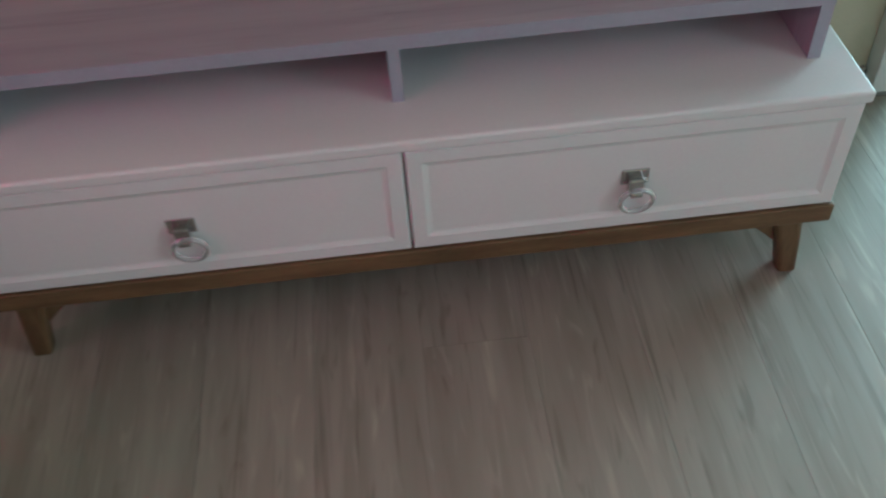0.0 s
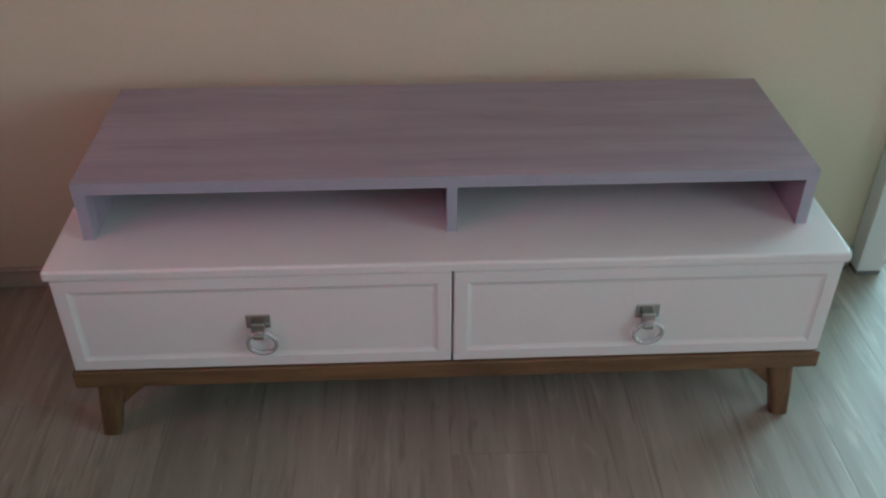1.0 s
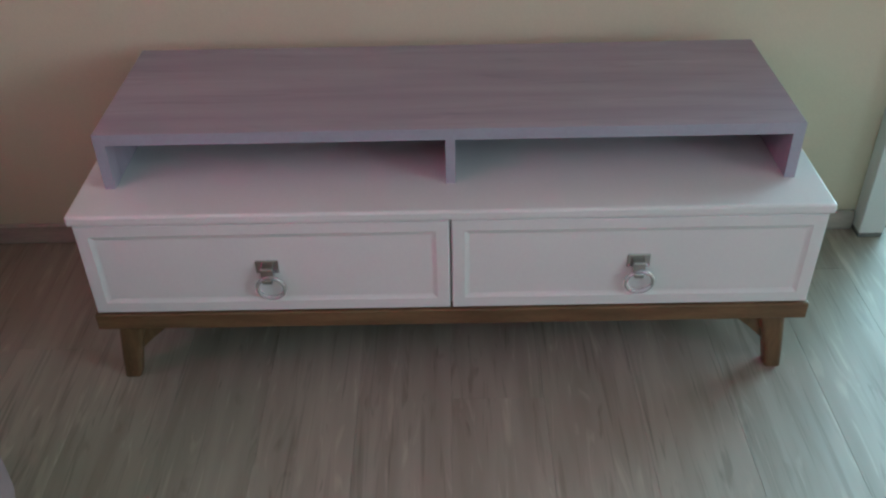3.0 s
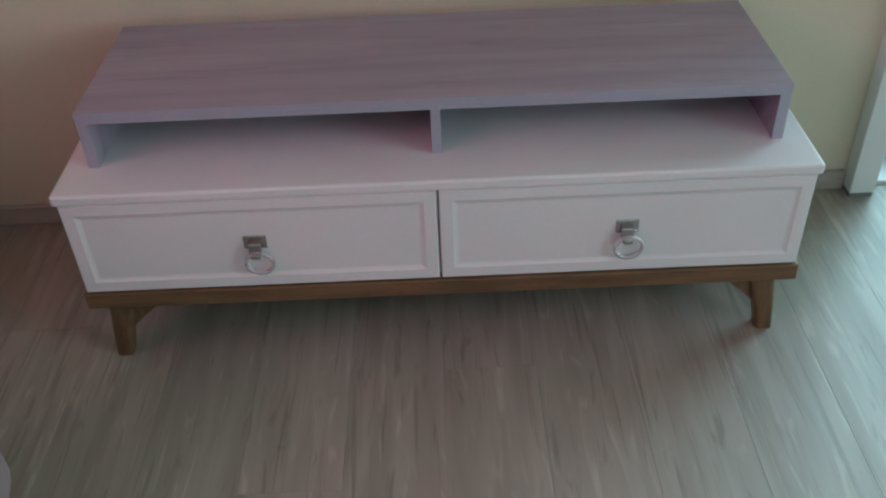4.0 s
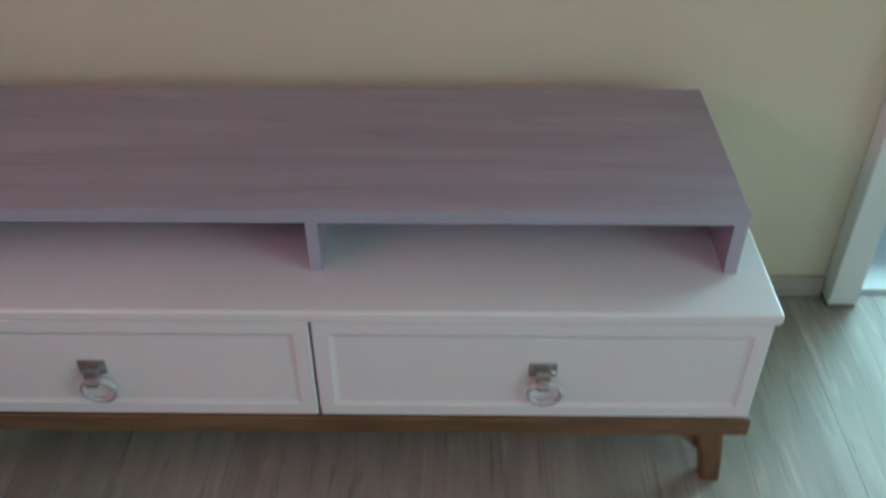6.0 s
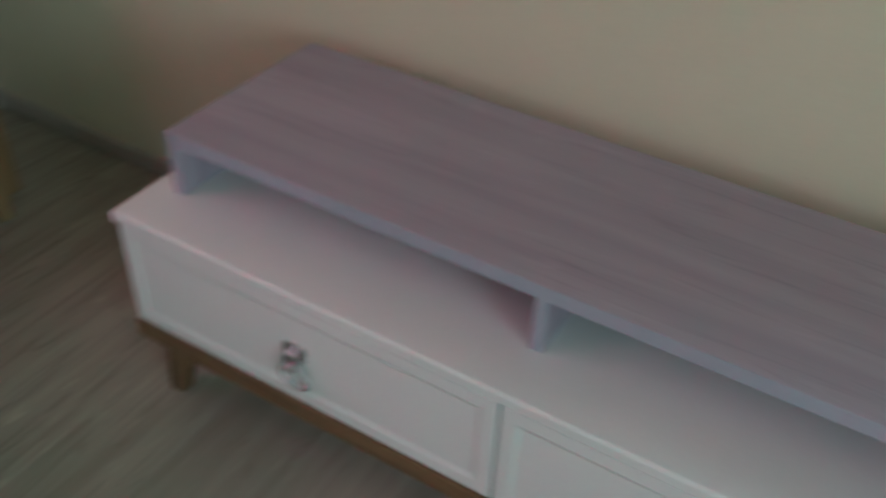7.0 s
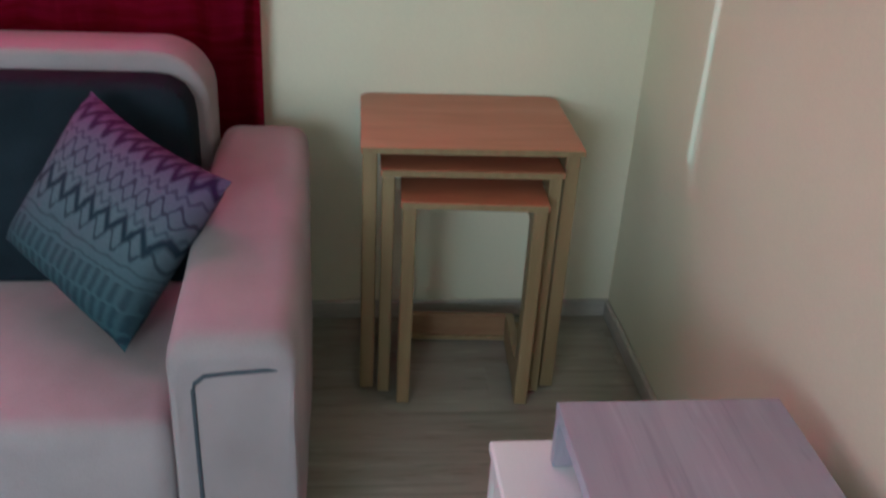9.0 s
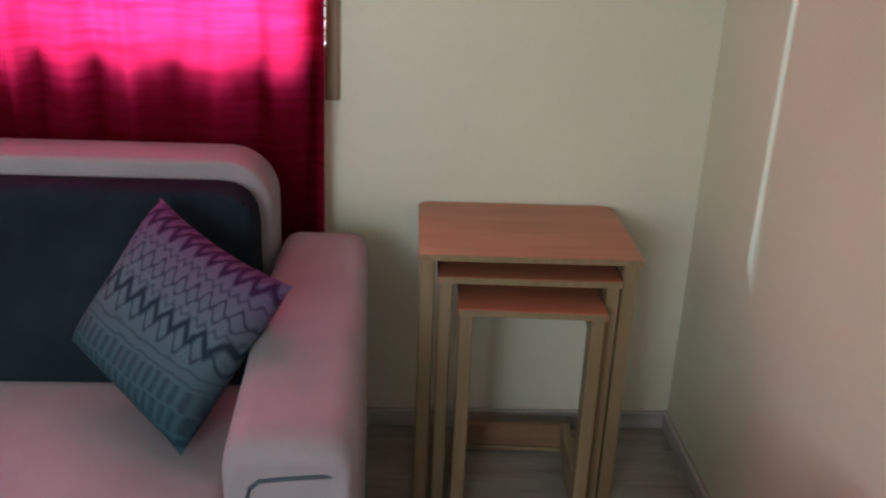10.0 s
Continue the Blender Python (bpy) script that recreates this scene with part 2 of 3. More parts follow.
    l.new(grad.outputs[0], mix.inputs["A"])
    l.new(dk.outputs[0], mix.inputs["B"])
    fine = n.new("ShaderNodeTexNoise")
    fine.inputs["Scale"].default_value = 260.0
    thread = n.new("ShaderNodeMix")
    thread.data_type, thread.blend_type = "RGBA", "OVERLAY"
    thread.inputs["Factor"].default_value = 0.6
    l.new(mix.outputs["Result"], thread.inputs["A"])
    l.new(fine.outputs["Fac"], thread.inputs["B"])
    l.new(thread.outputs["Result"], b.inputs["Base Color"])
    bp = n.new("ShaderNodeBump")
    bp.inputs["Strength"].default_value, bp.inputs["Distance"].default_value = 0.4, 0.002
    l.new(fine.outputs["Fac"], bp.inputs["Height"])
    l.new(bp.outputs[0], b.inputs["Normal"])
    return m


ACRYLIC, GLASS, CURTAIN, WEAVE = acrylic(), glass(), curtain_cloth(), zigzag_cloth()


# ---- mesh helpers ----
def part(name, bm, material, parent=None, label="", smooth=False):
    me = bpy.data.meshes.new(name)
    bm.to_mesh(me)
    bm.free()
    me.materials.append(material)
    if smooth:
        for p in me.polygons:
            p.use_smooth = True
        me.set_sharp_from_angle(angle=radians(48))
    ob = new(name, me)
    if parent is not None:
        ob.parent = parent
    if label:
        ob["label"] = label
    return ob


def empty(name, at=(0, 0, 0)):
    ob = new(name)
    ob.empty_display_size = 0.05
    ob.location = at
    return ob


def box(x0, x1, y0, y1, z0, z1, bevel=0.0, seg=2, bm=None):
    fresh = bmesh.new()
    bmesh.ops.create_cube(fresh, size=1.0)
    for v in fresh.verts:
        v.co = Vector((x0 + (v.co.x + 0.5) * (x1 - x0), y0 + (v.co.y + 0.5) * (y1 - y0), z0 + (v.co.z + 0.5) * (z1 - z0)))
    if bevel:
        bmesh.ops.bevel(fresh, geom=fresh.edges[:], offset=bevel, segments=seg, profile=0.5, affect="EDGES")
    if bm is None:
        return fresh
    me = bpy.data.meshes.new("tmp")
    fresh.to_mesh(me)
    fresh.free()
    bm.from_mesh(me)
    bpy.data.meshes.remove(me)
    return bm


def prism(outline, axis, a, b, bevel=0.0, seg=2):
    """Outline of (u, v) pairs pushed along an axis from a to b. x: (y, z); y: (x, z); z: (x, y)."""
    bm = bmesh.new()

    def put(u, v, w):
        return {"x": (w, u, v), "y": (u, w, v), "z": (u, v, w)}[axis]
    lo = [bm.verts.new(put(u, v, a)) for u, v in outline]
    hi = [bm.verts.new(put(u, v, b)) for u, v in outline]
    n = len(outline)
    bm.faces.new(lo)
    bm.faces.new(hi[::-1])
    for i in range(n):
        bm.faces.new((lo[i], hi[i], hi[(i + 1) % n], lo[(i + 1) % n]))
    bmesh.ops.recalc_face_normals(bm, faces=bm.faces[:])
    if bevel:
        bmesh.ops.bevel(bm, geom=bm.edges[:], offset=bevel, segments=seg, profile=0.5, affect="EDGES")
    return bm


def rounded(u0, u1, v0, v1, r, n=6, corners=(1, 1, 1, 1)):
    """Outline of a rectangle whose corners (u0v0, u1v0, u1v1, u0v1) may be round."""
    pts = []
    for (cu, cv, a0), on, (pu, pv) in zip(((u0 + r, v0 + r, 180), (u1 - r, v0 + r, 270), (u1 - r, v1 - r, 0), (u0 + r, v1 - r, 90)), corners,
                                          ((u0, v0), (u1, v0), (u1, v1), (u0, v1))):
        if on:
            pts += [(cu + r * math.cos(radians(a0 + 90 * i / n)), cv + r * math.sin(radians(a0 + 90 * i / n))) for i in range(n + 1)]
        else:
            pts.append((pu, pv))
    return pts


def tube(points, r, n=8, closed=False):
    bm = bmesh.new()
    pts = [Vector(p) for p in points]
    rings = []
    for i, p in enumerate(pts):
        a = pts[i - 1] if (i or closed) else p
        b = pts[(i + 1) % len(pts)] if (i < len(pts) - 1 or closed) else p
        t = (b - a).normalized()
        side = t.cross(Vector((0.13, 0.31, 0.94))).normalized()
        up = side.cross(t)
        rings.append([bm.verts.new(p + r * (math.cos(2 * math.pi * k / n) * side + math.sin(2 * math.pi * k / n) * up)) for k in range(n)])
    for i in range(len(rings) - (0 if closed else 1)):
        A, B = rings[i], rings[(i + 1) % len(rings)]
        for k in range(n):
            bm.faces.new((A[k], A[(k + 1) % n], B[(k + 1) % n], B[k]))
    if not closed:
        bm.faces.new(rings[0][::-1])
        bm.faces.new(rings[-1])
    return bm


# ---- the room ----
WX, EX, NY, SY, H = -1.79, 2.60, 0.540, -3.20, 2.60
DX0, DX1, DH = 1.085, 1.985, 2.06            # doorway in the north wall
WY0, WY1, WZ0, WZ1 = -1.95, -0.41, 1.072, 2.12  # window in the west wall


def wall_north():
    ob = empty("wall_north")
    for x0, x1, z0, z1 in ((WX - 0.2, DX0, 0, H), (DX0, DX1, DH, H), (DX1, EX + 0.15, 0, H)):
        part("wall_section", box(x0, x1, NY, NY + 0.15, z0, z1), WALL, ob)
    return tagged(ob, "pale yellow painted wall with a doorway", "wall", kind="structure")


def wall_west():
    ob = empty("wall_west")
    for y0, y1, z0, z1 in ((SY - 0.15, WY0, 0, H), (WY1, NY, 0, H), (WY0, WY1, 0, WZ0), (WY0, WY1, WZ1, H)):
        part("wall_section", box(WX - 0.2, WX, y0, y1, z0, z1), WALL, ob)
    return tagged(ob, "pale cream painted wall with a curtained window", "wall", kind="structure")


wall_north()
wall_west()


# The opening is invented, to let the east fill lamp in.
def wall_east():
    ob = empty("wall_east")
    for y0, y1, z0, z1 in ((SY - 0.15, -2.4, 0, H), (-1.0, NY, 0, H), (-2.4, -1.0, 0, 0.95), (-2.4, -1.0, 2.15, H)):
        part("wall_section", box(EX, EX + 0.15, y0, y1, z0, z1), WALL, ob)
    return tagged(ob, "pale yellow painted wall with an opening added for a fill lamp", "wall", kind="structure")


wall_east()


# The opening is invented, to let the south fill lamp in.
def wall_south():
    ob = empty("wall_south")
    for x0, x1, z0, z1 in ((WX, 0.6, 0, H), (2.1, EX, 0, H), (0.6, 2.1, 0, 0.95), (0.6, 2.1, 2.15, H)):
        part("wall_section", box(x0, x1, SY - 0.15, SY, z0, z1), WALL, ob)
    return tagged(ob, "pale yellow painted wall with an opening added for a fill lamp", "wall", kind="structure")


wall_south()
tagged(part("ceiling", box(WX - 0.2, EX + 0.15, SY - 0.15, NY + 0.15, H, H + 0.12), CEIL), "pale cream painted ceiling", "ceiling", kind="structure")


def baseboard(x0, x1, y0, y1):
    ob = part("baseboard", box(x0, x1, y0, y1, 0.0, 0.054, 0.003, 1), SKIRT)
    return tagged(ob, "narrow grey-brown laminate skirting board along the wall", "baseboard", kind="structure")


baseboard(WX + 0.014, DX0 - 0.064, NY - 0.014, NY)
baseboard(DX1 + 0.064, EX, NY - 0.014, NY)
baseboard(WX, WX + 0.014, SY, NY)
baseboard(EX - 0.014, EX, SY, NY - 0.014)
baseboard(WX + 0.014, EX - 0.014, SY, SY + 0.014)


def door_frame():
    ob = empty("door_1", (DX0, NY, 0))
    for name, b in (("jamb", (-0.062, 0.0, -0.05, 0.0, 0.012, DH + 0.066)), ("jamb", (DX1 - DX0, DX1 - DX0 + 0.062, -0.05, 0.0, 0.012, DH + 0.066)),
                    ("head", (0.0, DX1 - DX0, -0.05, 0.0, DH, DH + 0.066)),
                    ("reveal", (0.0, 0.022, -0.012, 0.15, 0.012, DH)), ("reveal", (DX1 - DX0 - 0.022, DX1 - DX0, -0.012, 0.15, 0.012, DH)),
                    ("head_lining", (0.022, DX1 - DX0 - 0.022, -0.012, 0.15, DH - 0.022, DH))):
        part(name, box(*b, bevel=0.003), PVC, ob)
    # Solid grey strip: the dark of the gap below the jamb, as colour.
    part("foot_gap_strip", box(-0.060, -0.002, -0.048, 0.0, 0.0, 0.012), GAPGREY, ob, "dark strip standing for the shaded gap under the frame")
    part("threshold", box(0.0, DX1 - DX0, 0.0, 0.15, 0.0, 0.012, 0.003, 1), TILE, ob)
    return tagged(ob, "white door frame round an open doorway to daylight", "door frame", kind="structure")


door_frame()


def window():
    ob = empty("window_1", (WX, 0, 0))
    x0, x1 = -0.16, -0.09
    for name, b in (("window_frame", (x0, x1, WY0, WY1, WZ0, WZ0 + 0.06)), ("window_frame", (x0, x1, WY0, WY1, WZ1 - 0.06, WZ1)),
                    ("window_frame", (x0, x1, WY0, WY0 + 0.06, WZ0 + 0.06, WZ1 - 0.06)), ("window_frame", (x0, x1, WY1 - 0.06, WY1, WZ0 + 0.06, WZ1 - 0.06)),
                    ("mullion", (x0, x1, -1.22, -1.14, WZ0 + 0.06, WZ1 - 0.06))):
        part(name, box(*b, bevel=0.004), BROWNPVC, ob)
    for y0, y1 in ((WY0 + 0.06, -1.22), (-1.14, WY1 - 0.06)):
        pane = part("pane", box(-0.128, -0.122, y0, y1, WZ0 + 0.06, WZ1 - 0.06), GLASS, ob)
        pane.visible_shadow = False
    part("casing", box(0.0, 0.018, WY1 - 0.03, WY1 + 0.003, 0.938, WZ1 + 0.03, 0.004), BROWNPVC, ob, "brown wooden casing")
    # Added ledge, hidden by the curtain, keeps daylight off the cloth below.
    part("spill_stop", box(-0.09, 0.014, WY0 - 0.02, WY1 - 0.031, WZ0 - 0.025, WZ0 + 0.004, 0.004), PVC, ob, "unseen pale board added to stop light spilling below the window")
    return tagged(ob, "brown-framed window behind a closed crimson curtain", "window", kind="structure")


window()


def venetian_blind():
    ob = empty("venetian_blind", (WX - 0.055, 0, 0))
    y0, y1 = WY0 + 0.03, WY1 - 0.03
    part("head_rail", box(-0.02, 0.02, y0, y1, WZ1 - 0.035, WZ1 - 0.002, 0.003, 1), PVC, ob)
    part("bottom_rail", box(-0.012, 0.012, y0, y1, WZ0 + 0.008, WZ0 + 0.022, 0.003, 1), PVC, ob)
    me = None
    z = WZ0 + 0.040
    while z < WZ1 - 0.05:
        if me is None:
            bm = prism([(-0.010, 0.0102), (-0.004, 0.0060), (0.004, -0.0028), (0.010, -0.0102), (0.0097, -0.0108), (0.0036, -0.0034), (-0.0044, 0.0054), (-0.0103, 0.0096)], "y", y0, y1)
            slat = part("slat", bm, PVC, ob)
            me = slat.data
        else:
            slat = new("slat", me)
            slat.parent = ob
        slat.location = (0, 0, z)
        z += 0.031
    return tagged(ob, "white venetian blind with tilted slats in the window recess", "blind")


venetian_blind()


def curtain():
    bm = bmesh.new()
    cols, rows = 260, 14
    y0, y1, z0, z1 = -2.35, -0.438, 0.06, 2.42
    grid = []
    for i in range(cols + 1):
        s = i / cols
        y = y0 + (y1 - y0) * s
        d = 0.028 * math.sin(s * 2 * math.pi * 12 + 1.1 * math.sin(s * 19)) + 0.008 * math.sin(s * 2 * math.pi * 29 + 1.0)
        col = []
        for j in range(rows + 1):
            z = z0 + (z1 - z0) * j / rows
            k = 0.75 + 0.25 * math.sin(j * 0.5 + s * 9)
            col.append(bm.verts.new((WX + 0.072 + d * k, y + 0.006 * math.sin(j * 0.7 + s * 40) * (1 if s < 0.995 else 0.3), z)))
        grid.append(col)
    for i in range(cols):
        for j in range(rows):
            bm.faces.new((grid[i][j], grid[i + 1][j], grid[i + 1][j + 1], grid[i][j + 1]))
    ob = empty("curtain", (0, 0, 0))
    part("cloth", bm, CURTAIN, ob, "thin crimson cloth glowing pink where the window lies behind", smooth=True)
    # Unseen second layer, added to hold back the window's glow at the edge.
    dim_layer = bmesh.new()
    strips = []
    for i in range(25):
        y = -0.508 + 0.062 * i / 24
        strips.append([dim_layer.verts.new((WX + 0.026 + 0.005 * math.sin(i * 0.8) + 0.026 * (i / 24) ** 3, y, z)) for z in (0.07, 0.8, 1.6, 2.41)])
    for A, B in zip(strips, strips[1:]):
        for k in range(3):
            dim_layer.faces.new((A[k], B[k], B[k + 1], A[k + 1]))
    part("dim_layer", dim_layer, CURTAIN, ob, "unseen crimson layer added to dim the glow at the edge", smooth=True)
    part("rail", tube([(WX + 0.072, -2.45, 2.45), (WX + 0.072, -0.38, 2.45)], 0.014, 10), BROWNPVC, ob, "brown curtain rail")
    for y in (-2.3, -1.4, -0.5):
        part("bracket", box(WX, WX + 0.06, y - 0.012, y + 0.012, 2.44, 2.46, 0.002, 1), BROWNPVC, ob)
    return tagged(ob, "crimson pleated curtain drawn across the window behind the sofa", "curtain")


curtain()

# balcony outside the doorway
tagged(part("balcony_floor", box(0.4, 3.4, NY + 0.15, NY + 1.65, -0.12, 0.0), TILE), "pale tiled balcony floor in daylight", "floor", kind="structure")
tagged(part("balcony_parapet", box(0.4, 3.4, NY + 1.65, NY + 1.77, -0.12, 0.95, 0.01), PLASTER), "white rendered balcony parapet", "parapet", kind="structure")
tagged(part("ground", box(-60, 60, -60, 60, -3.3, -3.2), PLASTER), "pale ground far below the windows", "ground", kind="structure")


# ---- the cabinet ----
def tv_cabinet():
    ob = empty("tv_cabinet", (0, 0, 0))
    part("carcass", box(-0.694, 0.694, 0.022, 0.492, 0.2, 0.410, 0.002, 1), WHITE, ob)
    top = box(-0.703, 0.703, -0.002, 0.50, 0.410, 0.432, 0.006, 4)
    part("top_panel", top, WHITE, ob, "white top board with rounded edge", smooth=False)
    part("plinth", box(-0.701, 0.701, -0.001, 0.49, 0.162, 0.199, 0.003, 2), WALNUT, ob, "dark walnut base frame")
    for sx in (-1, 1):
        for y, sy in ((0.062, -1), (0.43, 1)):
            bm = bmesh.new()
            ring = []
            for z, cx, w, d, dy in ((0.0, 0.676, 0.017, 0.017, 0.012), (0.06, 0.668, 0.020, 0.020, 0.008), (0.12, 0.655, 0.026, 0.025, 0.003), (0.163, 0.642, 0.034, 0.028, 0.0)):
                ring.append([bm.verts.new((sx * cx + w * a, y + sy * dy + d * b, z)) for a, b in rounded(-1, 1, -1, 1, 0.45, 3)])
            n = len(ring[0])
            for A, B in zip(ring, ring[1:]):
                for k in range(n):
                    bm.faces.new((A[k], A[(k + 1) % n], B[(k + 1) % n], B[k]))
            bm.faces.new(ring[0][::-1])
            bm.faces.new(ring[-1])
            bmesh.ops.recalc_face_normals(bm, faces=bm.faces[:])
            leg = part("leg", bm, LEGWOOD, ob, "tapered splayed walnut leg", smooth=False)
            out = [(sx * 0.622, 0.163), (sx * 0.526, 0.163), (sx * 0.534, 0.150), (sx * 0.576, 0.130), (sx * 0.613, 0.098), (sx * 0.644, 0.068)]
            part("brace", prism(out, "y", y - 0.014, y + 0.014, 0.002, 1), LEGWOOD, ob)
    for sx, x0, x1 in ((-1, -0.694, -0.0015), (1, 0.0025, 0.694)):
        drawer = part("drawer", box(x0 + 0.01, x1 - 0.01, 0.014, 0.021, 0.21, 0.404), WHITE, ob, "white drawer with a framed front")
        z0, z1, w = 0.2025, 0.4093, 0.034
        bm = bmesh.new()
        # front: outer frame, sloping step, sunk panel
        loops = []
        for inset, y in ((0.0, 0.012), (0.0, 0.0045), (0.0025, 0.002), (w - 0.010, 0.002), (w - 0.004, 0.0045), (w, 0.0055), (w + 0.004, 0.0055)):
            loops.append([bm.verts.new((x, y, z)) for x, z in ((x0 + inset, z0 + inset), (x1 - inset, z0 + inset), (x1 - inset, z1 - inset), (x0 + inset, z1 - inset))])
        for A, B in zip(loops, loops[1:]):
            for k in range(4):
                bm.faces.new((A[k], A[(k + 1) % 4], B[(k + 1) % 4], B[k]))
        bm.faces.new(loops[-1])
        bmesh.ops.recalc_face_normals(bm, faces=bm.faces[:])
        part("drawer_front", bm, WHITE, drawer)
        # pull: chrome plate with a folded tongue, and a ring
        cx, cz = sx * 0.352 + 0.004, 0.306
        bm = box(cx - 0.022, cx + 0.022, 0.003, 0.0085, cz - 0.013, cz + 0.017, 0.002, 2)
        box(cx - 0.0125, cx + 0.0125, -0.010, 0.004, cz - 0.020, cz + 0.006, 0.003, 2, bm)
        box(cx - 0.010, cx + 0.010, -0.016, -0.002, cz - 0.026, cz - 0.016, 0.003, 2, bm)
        part("pull_plate", bm, CHROME, drawer, "square chrome pull plate")
        pts = [(cx + 0.004 + 0.026 * math.cos(a), -0.006 - 0.004 * math.sin(a), cz - 0.041 + 0.027 * math.sin(a)) for a in (2 * math.pi * i / 32 for i in range(32))]
        part("pull_ring", tube(pts, 0.0044, 10, True), ACRYLIC, drawer, "clear ring pull", smooth=True)
    return tagged(ob, "low white two-drawer television cabinet on a walnut base with splayed legs", "tv cabinet")


def riser_shelf():
    ob = empty("riser_shelf", (0, 0, 0.432))
    part("top", box(-0.652, 0.652, 0.093, 0.462, 0.094, 0.117, 0.0015, 1), GREYOAK, ob)
    for x0, x1 in ((-0.652, -0.632), (0.632, 0.652)):
        part("side", box(x0, x1, 0.094, 0.461, 0.0, 0.0938, 0.001, 1), GREYOAK, ob)
    part("divider", box(-0.006, 0.012, 0.094, 0.44, 0.0, 0.0938, 0.001, 1), GREYOAK, ob)
    # Unseen panel, added so that the bays come out darker.
    part("back", box(-0.632, 0.632, 0.452, 0.460, 0.0, 0.0938), GREYOAK, ob)
    for b in ((-0.652, 0.652, 0.0918, 0.0929, 0.094, 0.1165), (-0.652, -0.632, 0.0928, 0.0939, 0.0, 0.0935), (0.632, 0.652, 0.0928, 0.0939, 0.0, 0.0935), (-0.006, 0.012, 0.0928, 0.0939, 0.0, 0.0935)):
        part("edge_band", box(*b), EDGE, ob, "paler blue-grey edge band")
    return tagged(ob, "low grey-oak riser shelf with two bays standing on the white cabinet", "shelf")


tv_cabinet()
riser_shelf()


# ---- nest of three tables ----
def nest_table(front, back, yc, width, height, leg_w, label, base, lip, low, turn):
    ob = empty("nesting_table", (front, yc, 0))
    ob.rotation_euler.z = radians(-turn)
    d, w = back - front, width / 2     # back is at smaller x
    out = rounded(d, 0.0, -w, w, 0.03, 5, (1, 0, 0, 1))
    part("tabletop", prism(out, "z", height - 0.017, height, 0.003, 2), ALDER, ob)
    for y in (-w + 0.004, w - 0.004 - leg_w):
        part("leg", box(-lip - 0.055, -lip, y, y + leg_w, 0.006, height - 0.017, 0.004, 2), ALDERLEG, ob)
        part("glide", box(-lip - 0.045, -lip - 0.015, y + 0.008, y + leg_w - 0.008, 0.0, 0.006), FOOT, ob)
        part("top_rail", box(d + 0.05, -lip - 0.055, y + 0.006, y + leg_w - 0.006, height - 0.075, height - 0.017, 0.002, 1), ALDERLEG, ob)
        part("runner", box(base, -lip - 0.055, y + 0.004, y + leg_w - 0.004, 0.006, low, 0.004, 2), ALDERLEG, ob)
        part("glide", box(base + 0.02, base + 0.05, y + 0.010, y + leg_w - 0.010, 0.0, 0.006), FOOT, ob)
    # Strip in leg colour: the front face's lack of pink light, put into colour.
    part("front_edge", box(-0.004, 0.0012, -w + 0.004, w - 0.004, height - 0.0155, height - 0.0015), ALDERLEG, ob, "front edge coloured paler, as it faces away from the pink light")
    if low > 0.08:
        part("stretcher", box(base, base + 0.020, -w + leg_w - 0.002, w - leg_w + 0.002, 0.022, low, 0.003, 1), ALDERSHADE, ob, "reddish-brown board between the runners, darkened for the shade there")
        part("stretcher_batten", box(base, base + 0.024, -w + leg_w - 0.002, w - leg_w + 0.002, 0.008, 0.0218, 0.002, 1), ALDERLEG, ob)
    return tagged(ob, label, "side table", group="nest of tables")


nest_table(-1.405, -1.784, 0.048, 0.510, 0.677, 0.035, "largest reddish alder nesting table standing against the wall", -0.345, 0.022, 0.03, 1.0)
nest_table(-1.402, -1.715, 0.049, 0.422, 0.623, 0.030, "middle reddish alder nesting table pushed under the largest", -0.305, 0.005, 0.03, 1.5)
nest_table(-1.352, -1.668, 0.052, 0.338, 0.565, 0.032, "smallest reddish alder nesting table pushed under the others", -0.316, 0.004, 0.088, 3.0)


